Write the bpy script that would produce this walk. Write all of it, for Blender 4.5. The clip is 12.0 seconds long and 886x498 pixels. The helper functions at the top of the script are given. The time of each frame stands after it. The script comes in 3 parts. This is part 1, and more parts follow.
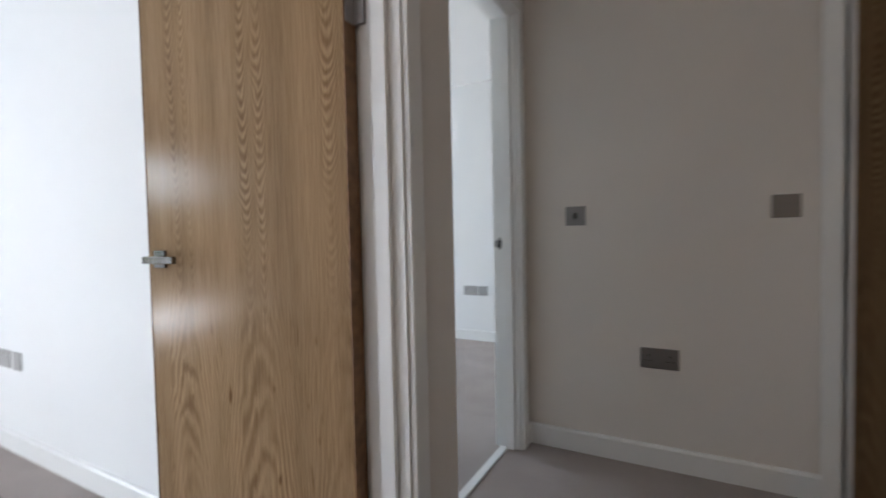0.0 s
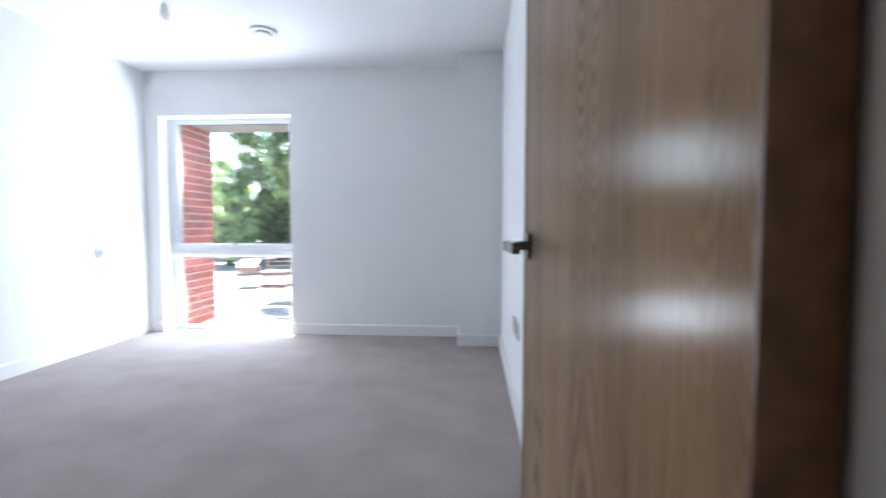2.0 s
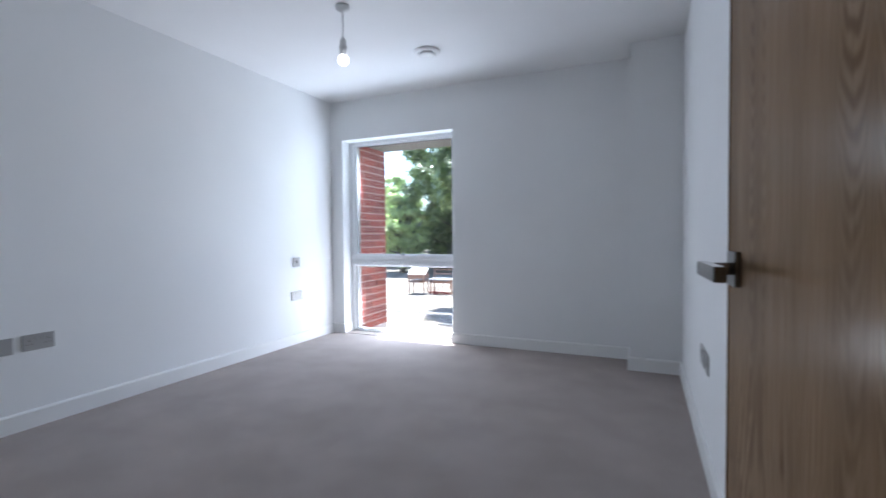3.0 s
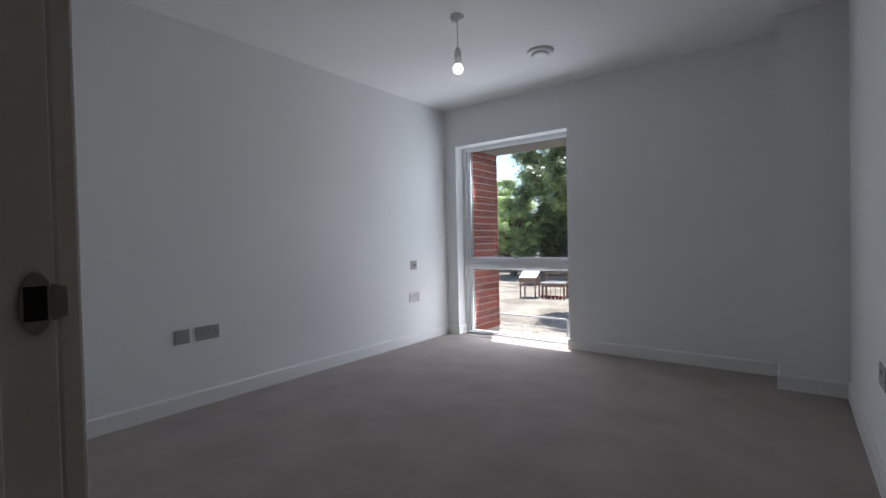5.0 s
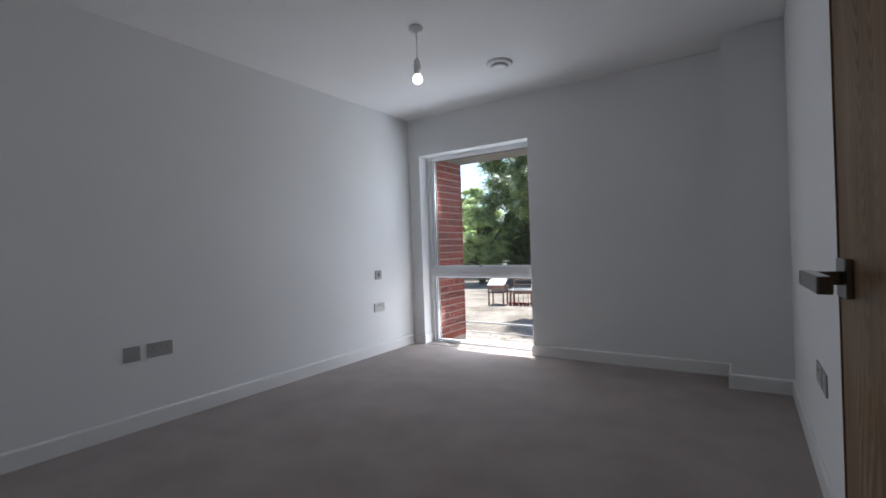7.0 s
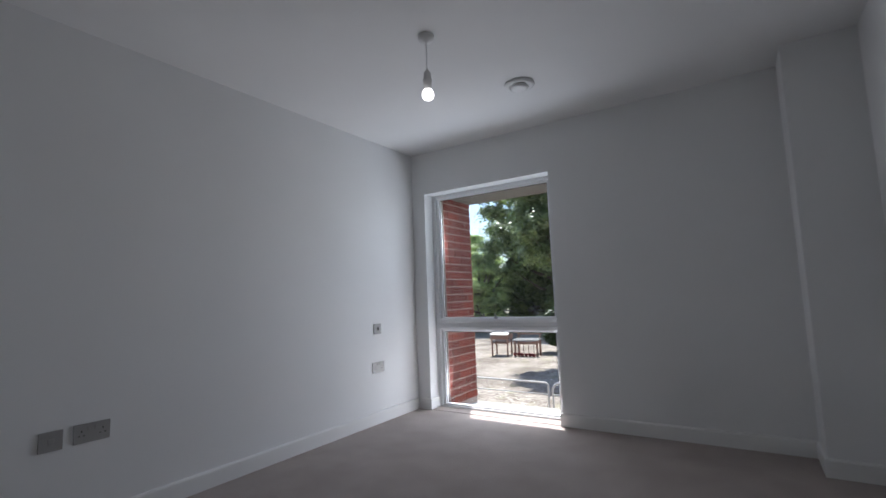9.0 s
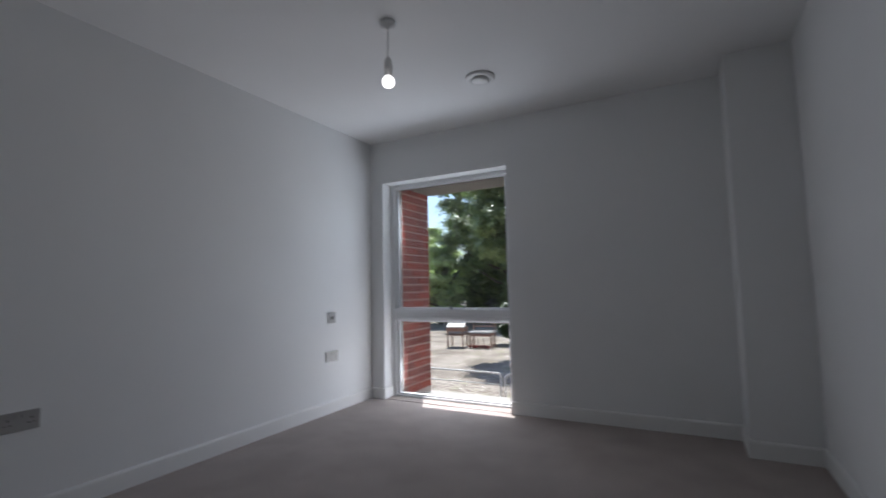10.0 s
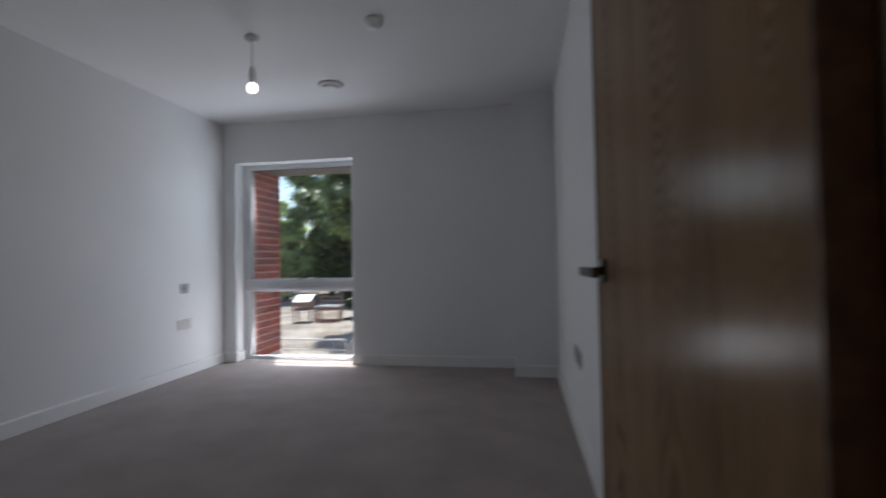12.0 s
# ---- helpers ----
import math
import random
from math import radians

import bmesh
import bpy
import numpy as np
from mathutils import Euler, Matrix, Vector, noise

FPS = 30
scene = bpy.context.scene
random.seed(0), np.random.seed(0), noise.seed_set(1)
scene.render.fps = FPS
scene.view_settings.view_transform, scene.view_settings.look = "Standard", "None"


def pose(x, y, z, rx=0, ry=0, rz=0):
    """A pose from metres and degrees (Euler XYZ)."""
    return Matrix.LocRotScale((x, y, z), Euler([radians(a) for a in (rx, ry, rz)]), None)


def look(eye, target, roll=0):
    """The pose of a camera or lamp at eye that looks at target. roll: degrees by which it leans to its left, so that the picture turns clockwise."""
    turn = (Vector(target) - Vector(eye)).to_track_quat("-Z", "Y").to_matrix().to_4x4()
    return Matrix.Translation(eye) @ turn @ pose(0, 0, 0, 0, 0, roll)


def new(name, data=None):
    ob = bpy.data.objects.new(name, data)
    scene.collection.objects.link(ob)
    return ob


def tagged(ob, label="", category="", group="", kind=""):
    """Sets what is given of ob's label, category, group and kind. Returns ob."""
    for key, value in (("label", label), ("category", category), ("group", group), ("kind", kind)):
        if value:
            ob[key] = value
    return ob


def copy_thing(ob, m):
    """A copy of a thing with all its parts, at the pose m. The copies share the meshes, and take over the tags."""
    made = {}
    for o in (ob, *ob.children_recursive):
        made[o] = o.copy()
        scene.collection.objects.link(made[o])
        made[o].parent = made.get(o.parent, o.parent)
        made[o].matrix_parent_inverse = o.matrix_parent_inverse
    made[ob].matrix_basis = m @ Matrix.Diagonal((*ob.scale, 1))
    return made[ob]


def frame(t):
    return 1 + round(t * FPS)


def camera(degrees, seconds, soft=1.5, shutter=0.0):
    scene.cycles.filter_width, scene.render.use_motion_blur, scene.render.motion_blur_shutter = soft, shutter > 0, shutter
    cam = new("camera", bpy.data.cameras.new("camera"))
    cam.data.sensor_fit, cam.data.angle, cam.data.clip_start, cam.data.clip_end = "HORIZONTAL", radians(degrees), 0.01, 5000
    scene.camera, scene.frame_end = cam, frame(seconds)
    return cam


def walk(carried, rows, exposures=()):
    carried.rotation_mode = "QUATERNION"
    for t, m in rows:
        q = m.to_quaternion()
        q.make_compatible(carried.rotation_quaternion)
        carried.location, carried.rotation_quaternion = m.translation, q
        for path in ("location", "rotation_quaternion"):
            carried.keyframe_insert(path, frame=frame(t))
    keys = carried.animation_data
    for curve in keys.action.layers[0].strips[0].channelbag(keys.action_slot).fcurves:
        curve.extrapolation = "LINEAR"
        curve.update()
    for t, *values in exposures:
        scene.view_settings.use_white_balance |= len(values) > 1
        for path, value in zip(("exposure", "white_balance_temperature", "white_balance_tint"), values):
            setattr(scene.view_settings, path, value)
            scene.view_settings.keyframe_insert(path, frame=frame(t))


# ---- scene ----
cam = camera(88.2, 12.0, shutter=0.5)
PATH = [
    (0, (2.345, -0.538, 1.014), (4.097, 0.424, 0.946), -1.2),
    (0.5, (2.603, -0.466, 1.024), (4.101, 0.853, 0.894), -0.0),
    (1, (2.828, -0.321, 1.0), (4.037, 1.271, 0.939), 0.3),
    (1.5, (2.975, -0.161, 1.006), (3.53, 1.758, 0.903), -2.1),
    (2, (3.015, -0.085, 0.994), (2.891, 1.909, 0.894), 0.1),
    (2.5, (3.008, 0.027, 1.003), (2.557, 1.973, 0.905), -1.3),
    (3, (3.004, 0.05, 1.008), (2.201, 1.881, 0.95), -0.5),
    (3.5, (3.004, 0.049, 1.001), (2.03, 1.794, 0.925), -1.0),
    (3.7, (2.991, 0.029, 1.006), (1.962, 1.742, 0.932), -1.3),
    (5.3, (2.981, 0.025, 1.01), (1.762, 1.61, 0.975), -1.2),
    (5.5, (2.984, 0.027, 1.01), (1.808, 1.645, 0.975), -1.0),
    (6, (3.005, 0.033, 1.012), (1.957, 1.736, 0.988), -1.5),
    (6.5, (3.014, 0.034, 1.012), (1.945, 1.724, 1.002), -1.7),
    (6.7, (3.037, 0.037, 1.011), (1.919, 1.695, 1.004), -1.8),
    (8.3, (2.736, 0.281, 1.03), (1.797, 2.045, 1.097), -3.5),
    (8.5, (2.694, 0.342, 1.024), (1.702, 2.072, 1.174), -2.6),
    (9, (2.628, 0.482, 1.028), (1.541, 2.148, 1.232), -2.2),
    (9.5, (2.61, 0.508, 1.039), (1.447, 2.127, 1.206), -2.5),
    (10, (2.643, 0.476, 1.009), (1.71, 2.236, 1.175), -1.2),
    (10.5, (2.684, 0.306, 0.986), (1.978, 2.174, 1.1), -1.3),
    (11, (2.731, 0.11, 0.997), (2.073, 1.998, 1.027), -1.2),
    (11.5, (2.859, -0.056, 0.994), (2.198, 1.831, 0.944), -1.8),
    (12, (2.943, -0.218, 0.985), (2.621, 1.755, 1.034), -1.0),
]
EXPOSURES = [(0.0, 4.3, 6100, 12), (1.0, 4.25, 6050, 12), (1.5, 4.15, 5950, 12), (2.0, 3.75, 5650, 12), (2.5, 3.4, 5650, 13), (3.0, 2.9, 5600, 13), (3.5, 2.4, 5700, 13), (5.5, 1.88, 6150, 14), (8.5, 1.82, 6100, 15), (9.5, 1.55, 6100, 15), (11.0, 1.42, 6050, 15), (12.0, 1.55, 6100, 15)]
walk(cam, [(t, look(eye, target, roll)) for t, eye, target, roll in PATH], EXPOSURES)

# ---------------------------------------------------------------- world and sun
SUN_WAY = Vector((0.46, -1.0, -2.37)).normalized()
world = bpy.data.worlds.new("world")
scene.world = world
world.use_nodes = True
wn = world.node_tree
sky = wn.nodes.new("ShaderNodeTexSky")
sky.sky_type = "NISHITA"
sky.sun_disc = False
sky.sun_elevation = math.asin(-SUN_WAY.z)
sky.sun_rotation = math.atan2(-SUN_WAY.x, -SUN_WAY.y)
wn.nodes["Background"].inputs["Strength"].default_value = 0.078
wn.links.new(sky.outputs[0], wn.nodes["Background"].inputs["Color"])
sun = new("sun", bpy.data.lights.new("sun", "SUN"))
sun.data.energy = 3.2
sun.data.angle = radians(0.5)
sun.data.color = (1.0, 0.96, 0.9)
sun.rotation_euler = SUN_WAY.to_track_quat("-Z", "Y").to_euler()


def daylight(name, x, y, z, w, h, watts, tint=(0.92, 0.96, 1.0), tilt=0, spread=180):
    """Added lamp: stands in for sky light and ground bounce through a window opening."""
    d = new(name, bpy.data.lights.new(name, "AREA"))
    d.data.shape, d.data.size, d.data.size_y, d.data.energy = "RECTANGLE", w, h, watts
    d.data.color, d.data.spread = tint, radians(spread)
    d.matrix_basis = pose(x, y, z, -90 + tilt, 0, 0)
    return d


# two added strips, sky above and ground bounce below, spot the door's gloss
daylight("daylight_upper", 0.755, 4.235, 1.64, 1.02, 0.42, 2.15, (0.86, 0.935, 1.0), 10)
daylight("daylight_lower", 0.755, 4.235, 0.16, 1.02, 0.26, 2.4, (0.94, 0.96, 0.98), -20)
# added at an unseen window to brighten the next room
daylight("daylight_next_room", 5.05, 4.125, 1.0, 1.2, 1.9, 2.4, (0.82, 0.93, 1.0))
# added fill: an unseen warm point that brightens the hall and door lining
hall_fill = new("hall_fill", bpy.data.lights.new("hall_fill", "POINT"))
hall_fill.data.energy, hall_fill.data.color, hall_fill.data.shadow_soft_size = 0.34, (1.0, 0.8, 0.62), 0.06
hall_fill.location = (1.6, -0.5, 2.2)


# ---------------------------------------------------------------- materials
def nodes(name, rough=0.6, metal=0.0, color=(0.8, 0.8, 0.8)):
    m = bpy.data.materials.new(name)
    m.use_nodes = True
    b = m.node_tree.nodes["Principled BSDF"]
    b.inputs["Base Color"].default_value = (*color, 1)
    b.inputs["Roughness"].default_value = rough
    b.inputs["Metallic"].default_value = metal
    return m, m.node_tree, b


def noise_node(t, scale, detail=4.0, stretch=None, coords="Object"):
    tc = t.nodes.new("ShaderNodeTexCoord")
    mp = t.nodes.new("ShaderNodeMapping")
    if stretch:
        mp.inputs["Scale"].default_value = stretch
    n = t.nodes.new("ShaderNodeTexNoise")
    n.inputs["Scale"].default_value = scale
    n.inputs["Detail"].default_value = detail
    t.links.new(tc.outputs[coords], mp.inputs[0])
    t.links.new(mp.outputs[0], n.inputs["Vector"])
    return n


def ramp(t, src, stops):
    r = t.nodes.new("ShaderNodeValToRGB")
    e = r.color_ramp.elements
    while len(e) < len(stops):
        e.new(0.5)
    for k, (p, c) in zip(e, stops):
        k.position, k.color = p, (*c, 1)
    t.links.new(src, r.inputs[0])
    return r


def mixc(t, a, b, fac, mode="MIX"):
    m = t.nodes.new("ShaderNodeMix")
    m.data_type, m.blend_type = "RGBA", mode
    for sock, v in ((m.inputs["Factor"], fac), (m.inputs["A"], a), (m.inputs["B"], b)):
        if isinstance(v, (int, float)):
            sock.default_value = v
        elif isinstance(v, tuple):
            sock.default_value = (*v, 1)
        else:
            t.links.new(v, sock)
    return m.outputs["Result"]


def bump(t, b, height, strength, dist=0.002, after=None):
    n = t.nodes.new("ShaderNodeBump")
    n.inputs["Strength"].default_value = strength
    n.inputs["Distance"].default_value = dist
    t.links.new(height, n.inputs["Height"])
    if after:
        t.links.new(after, n.inputs["Normal"])
    t.links.new(n.outputs[0], b.inputs["Normal"])
    return n.outputs[0]


def paint(name, color, rough, grain=350.0, strength=0.12):
    m, t, b = nodes(name, rough, 0, color)
    big = noise_node(t, 1.3, 3)
    fine = noise_node(t, grain, 2)
    lo = tuple(c * 0.965 for c in color)
    t.links.new(ramp(t, big.outputs[0], [(0.3, lo), (0.7, color)]).outputs[0], b.inputs["Base Color"])
    bump(t, b, fine.outputs[0], strength, 0.0006)
    return m


def carpet_mat():
    m, t, b = nodes("carpet", 0.95)
    fine = noise_node(t, 420, 3)
    tuft = noise_node(t, 90, 3)
    big = noise_node(t, 3.2, 5)
    base = ramp(t, fine.outputs[0], [(0.3, (0.3, 0.253, 0.23)), (0.7, (0.54, 0.472, 0.44))]).outputs[0]
    tread = ramp(t, big.outputs[0], [(0.35, (0.86, 0.85, 0.835)), (0.65, (1.0, 1.0, 1.0))]).outputs[0]
    base = mixc(t, base, tread, 1.0, "MULTIPLY")
    t.links.new(base, b.inputs["Base Color"])
    add = t.nodes.new("ShaderNodeMath")
    add.operation = "ADD"
    t.links.new(fine.outputs[0], add.inputs[0])
    t.links.new(tuft.outputs[0], add.inputs[1])
    bump(t, b, add.outputs[0], 0.8, 0.004)
    b.inputs["Sheen Weight"].default_value = 0.15
    b.inputs["Specular IOR Level"].default_value = 0.15
    return m


def oak_mat(name, dark=1.0, gloss=0.19):
    """Crown-cut oak veneer: nested arches up the leaf, drawn by a long slow warp of vertical growth rings, with fine pores."""
    m, t, b = nodes(name, gloss)
    tc = t.nodes.new("ShaderNodeTexCoord")
    sep = t.nodes.new("ShaderNodeSeparateXYZ")
    t.links.new(tc.outputs["Object"], sep.inputs[0])

    def math_node(op, a, c, d=None):
        n = t.nodes.new("ShaderNodeMath")
        n.operation = op
        for sock, v in zip(n.inputs, (a, c, d)):
            if v is None:
                continue
            if isinstance(v, (int, float)):
                sock.default_value = v
            else:
                t.links.new(v, sock)
        return n.outputs[0]

    # book-matched veneer leaves: narrow paired crowns above, wide cathedrals below
    warp = noise_node(t, 1.0, 3, (4.0, 5.0, 1.6))
    wob = noise_node(t, 1.0, 3, (10.0, 30.0, 9.0))
    drift = noise_node(t, 1.0, 2, (1.0, 5.0, 2.4))
    period = 0.2875
    ysh = math_node("ADD", sep.outputs["Y"], math_node("MULTIPLY", math_node("SUBTRACT", warp.outputs[0], 0.5), 0.05))
    cell = math_node("SUBTRACT", math_node("FRACT", math_node("ADD", math_node("DIVIDE", ysh, period), 0.43), 0), 0.5)
    side = math_node("ABSOLUTE", math_node("MULTIPLY", cell, period), 0)
    d = math_node("SUBTRACT", side, 0.03)
    d2 = math_node("MULTIPLY", d, d)
    jit = math_node("MULTIPLY", math_node("SUBTRACT", wob.outputs[0], 0.5), 0.05)
    slow = math_node("MULTIPLY", math_node("SUBTRACT", drift.outputs[0], 0.5), 0.34)
    upz = math_node("ADD", math_node("ADD", math_node("SUBTRACT", sep.outputs["Z"], math_node("MULTIPLY", d2, 95.0)), jit), math_node("MULTIPLY", slow, 0.5))
    ring_up = math_node("SINE", math_node("MULTIPLY", upz, 195.0), 0)
    s2 = math_node("MULTIPLY", side, side)
    dnz = math_node("ADD", math_node("ADD", sep.outputs["Z"], math_node("MULTIPLY", s2, 42.0)), math_node("ADD", math_node("MULTIPLY", jit, 3.2), slow))
    ring_dn = math_node("SINE", math_node("MULTIPLY", dnz, 62.0), 0)
    zone = t.nodes.new("ShaderNodeMapRange")
    zone.inputs["From Min"].default_value, zone.inputs["From Max"].default_value = 0.72, 0.98
    t.links.new(math_node("ADD", sep.outputs["Z"], math_node("MULTIPLY", jit, 2.0)), zone.inputs[0])
    near = t.nodes.new("ShaderNodeMapRange")
    near.inputs["From Min"].default_value, near.inputs["From Max"].default_value = 0.026, 0.004
    near.inputs["To Min"].default_value = 0.22
    t.links.new(math_node("ABSOLUTE", d, 0), near.inputs[0])
    up_amp = math_node("MULTIPLY", ring_up, near.outputs[0])
    rings = math_node("ADD", math_node("MULTIPLY", up_amp, zone.outputs[0]), math_node("MULTIPLY", math_node("MULTIPLY", ring_dn, 0.62), math_node("SUBTRACT", 1.0, zone.outputs[0])))
    patch = ramp(t, drift.outputs[0], [(0.4, (0.25, 0.25, 0.25)), (0.62, (1.0, 1.0, 1.0))])
    rings = math_node("ADD", math_node("MULTIPLY", math_node("MULTIPLY", rings, 0.55), patch.outputs[0]), 0.5)
    pores = noise_node(t, 1.0, 4, (60.0, 420.0, 7.0))
    fibre = noise_node(t, 1.0, 4, (20.0, 120.0, 1.2))
    broad = noise_node(t, 1.0, 2, (2.0, 12.0, 0.5))
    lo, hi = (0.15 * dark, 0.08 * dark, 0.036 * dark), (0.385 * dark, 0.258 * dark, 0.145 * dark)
    col = ramp(t, rings, [(0.05, lo), (0.5, tuple(0.35 * p + 0.65 * q for p, q in zip(lo, hi))), (0.95, tuple(1.2 * q for q in hi))]).outputs[0]
    plain = ramp(t, broad.outputs[0], [(0.34, tuple(0.62 * p for p in hi)), (0.66, tuple(1.06 * p for p in hi))]).outputs[0]
    strength = ramp(t, fibre.outputs[0], [(0.3, (0.35, 0.35, 0.35)), (0.7, (0.75, 0.75, 0.75))]).outputs[0]
    col = mixc(t, plain, col, strength)
    streak = ramp(t, pores.outputs[0], [(0.42, (0.7, 0.66, 0.62)), (0.52, (1.0, 1.0, 1.0))]).outputs[0]
    col = mixc(t, col, streak, 0.7, "MULTIPLY")
    knots = noise_node(t, 1.0, 1, (14.0, 34.0, 11.0))
    fleck = ramp(t, knots.outputs[0], [(0.68, (1.0, 1.0, 1.0)), (0.78, (0.5, 0.42, 0.34))]).outputs[0]
    low = math_node("SUBTRACT", 1.0, zone.outputs[0])
    col = mixc(t, col, fleck, low, "MULTIPLY")
    t.links.new(col, b.inputs["Base Color"])
    bump(t, b, pores.outputs[0], 0.08, 0.0004)
    b.inputs["Specular IOR Level"].default_value = 0.032
    return m


def metal_mat(name, color, rough):
    m, t, b = nodes(name, rough, 1.0, color)
    n = noise_node(t, 600, 2, (1, 1, 0.05))
    bump(t, b, n.outputs[0], 0.05, 0.0003)
    return m


def brick_mat():
    m, t, b = nodes("red_brick", 0.88)
    oi = t.nodes.new("ShaderNodeObjectInfo")
    n = noise_node(t, 60, 5)
    f = noise_node(t, 9, 3)
    c1 = ramp(t, oi.outputs["Random"], [(0.0, (0.17, 0.027, 0.014)), (0.5, (0.24, 0.039, 0.02)), (1.0, (0.31, 0.058, 0.03))]).outputs[0]
    c2 = ramp(t, n.outputs[0], [(0.3, (0.7, 0.66, 0.64)), (0.65, (1.08, 1.05, 1.0))]).outputs[0]
    c = mixc(t, c1, c2, 1.0, "MULTIPLY")
    c3 = ramp(t, f.outputs[0], [(0.35, (0.85, 0.85, 0.85)), (0.65, (1.0, 1.0, 1.0))]).outputs[0]
    t.links.new(mixc(t, c, c3, 1.0, "MULTIPLY"), b.inputs["Base Color"])
    bump(t, b, n.outputs[0], 0.5, 0.004)
    return m


def rough_mat(name, c1, c2, scale, rough=0.9, strength=0.4, dist=0.004, scale2=1.0):
    m, t, b = nodes(name, rough)
    n = noise_node(t, scale, 6)
    f = noise_node(t, scale2, 4)
    c = ramp(t, n.outputs[0], [(0.35, c1), (0.65, c2)]).outputs[0]
    v = ramp(t, f.outputs[0], [(0.35, (0.78, 0.78, 0.78)), (0.65, (1.0, 1.0, 1.0))]).outputs[0]
    t.links.new(mixc(t, c, v, 1.0, "MULTIPLY"), b.inputs["Base Color"])
    bump(t, b, n.outputs[0], strength, dist)
    return m


def ground_mat():
    m, t, b = nodes("dry_ground", 0.95)
    n = noise_node(t, 16, 9)
    f = noise_node(t, 0.8, 5)
    g = noise_node(t, 2.6, 5, (1, 1, 1))
    c = ramp(t, n.outputs[0], [(0.38, (0.09, 0.07, 0.05)), (0.48, (0.28, 0.235, 0.195)), (0.6, (0.43, 0.38, 0.33))]).outputs[0]
    patch = ramp(t, f.outputs[0], [(0.38, (0.6, 0.57, 0.54)), (0.6, (1.0, 1.0, 1.0))]).outputs[0]
    c = mixc(t, c, patch, 1.0, "MULTIPLY")
    leafy = ramp(t, g.outputs[0], [(0.55, (0, 0, 0)), (0.72, (0.5, 0.5, 0.5))]).outputs[0]
    c = mixc(t, c, (0.2, 0.2, 0.09), leafy)
    t.links.new(c, b.inputs["Base Color"])
    bump(t, b, n.outputs[0], 0.8, 0.03)
    return m


def leaf_mat(name, lo, hi, thin=0.36):
    m, t, b = nodes(name, 0.38)
    g = t.nodes.new("ShaderNodeNewGeometry")
    col = ramp(t, g.outputs["Random Per Island"], [(0.0, lo), (1.0, hi)]).outputs[0]
    # noise puts sunlit and shaded clumps into the leaf colour
    clump_light = noise_node(t, 0.9, 3)
    col = mixc(t, col, ramp(t, clump_light.outputs[0], [(0.35, (0.55, 0.6, 0.55)), (0.65, (1.25, 1.2, 1.1))]).outputs[0], 1.0, "MULTIPLY")
    t.links.new(col, b.inputs["Base Color"])
    tr = t.nodes.new("ShaderNodeBsdfTranslucent")
    br = mixc(t, col, (1.25, 1.42, 0.95), 1.0, "MULTIPLY")
    t.links.new(br, tr.inputs["Color"])
    mx = t.nodes.new("ShaderNodeMixShader")
    mx.inputs[0].default_value = thin
    out = t.nodes["Material Output"]
    t.links.new(b.outputs[0], mx.inputs[1])
    t.links.new(tr.outputs[0], mx.inputs[2])
    t.links.new(mx.outputs[0], out.inputs["Surface"])
    return m


def glass_mat():
    """Clear float glass: a faint green tint straight through, mirror gloss by Fresnel."""
    m, t, b = nodes("window_glass", 0.0)
    clear = t.nodes.new("ShaderNodeBsdfTransparent")
    clear.inputs["Color"].default_value = (0.955, 0.98, 0.965, 1)
    gloss = t.nodes.new("ShaderNodeBsdfGlossy")
    gloss.inputs["Roughness"].default_value = 0.0
    fres = t.nodes.new("ShaderNodeFresnel")
    fres.inputs["IOR"].default_value = 1.45
    mx = t.nodes.new("ShaderNodeMixShader")
    t.links.new(fres.outputs[0], mx.inputs[0])
    t.links.new(clear.outputs[0], mx.inputs[1])
    t.links.new(gloss.outputs[0], mx.inputs[2])
    t.links.new(mx.outputs[0], t.nodes["Material Output"].inputs["Surface"])
    t.nodes.remove(b)
    return m


def glow_mat(name, color, strength):
    m, t, b = nodes(name, 0.4, 0, (0.85, 0.85, 0.85))
    b.inputs["Emission Color"].default_value = (*color, 1)
    b.inputs["Emission Strength"].default_value = strength
    return m


WALL = paint("wall_emulsion", (0.84, 0.845, 0.84), 0.85)
# hall paint: dimness and warm carpet bounce are put into its tone
HALLWARM = paint("hall_emulsion_warm_lit", (0.76, 0.715, 0.665), 0.85)
CEIL = paint("ceiling_emulsion", (0.85, 0.85, 0.845), 0.9)
GLOSS = paint("white_satin_woodwork", (0.84, 0.84, 0.825), 0.35, 120, 0.05)
CARPET = carpet_mat()
OAK = oak_mat("oak_veneer")
# the same veneer with every tone halved, for the hall door
OAKHALF = oak_mat("oak_veneer_half", 0.5)
OAKEDGE = rough_mat("oak_lipping", (0.17, 0.082, 0.032), (0.27, 0.135, 0.055), 30, 0.45, 0.1, 0.0005, 3)
CHROME = metal_mat("polished_chrome", (0.22, 0.215, 0.21), 0.12)
SATIN = metal_mat("satin_steel", (0.36, 0.35, 0.35), 0.55)
PLATE = metal_mat("brushed_nickel_plate", (0.38, 0.375, 0.365), 0.6)
PLATE.node_tree.nodes["Principled BSDF"].inputs["Metallic"].default_value = 0.55
# shaded copy of the same plate: the hall's dimness is in its colour
SHADEDPLATE = metal_mat("shaded_nickel_plate", (0.26, 0.25, 0.245), 0.45)
# black that stands for the shade inside holes which are not cut
HOLESHADE = nodes("hole_shade", 0.9, 0, (0.01, 0.01, 0.01))[0]
UPVC = paint("white_window_frame", (0.82, 0.83, 0.84), 0.3, 80, 0.03)
PLASTIC = nodes("white_plastic", 0.35, 0, (0.78, 0.78, 0.77))[0]
GASKET = nodes("black_gasket", 0.6, 0, (0.02, 0.02, 0.02))[0]
GLASS = glass_mat()
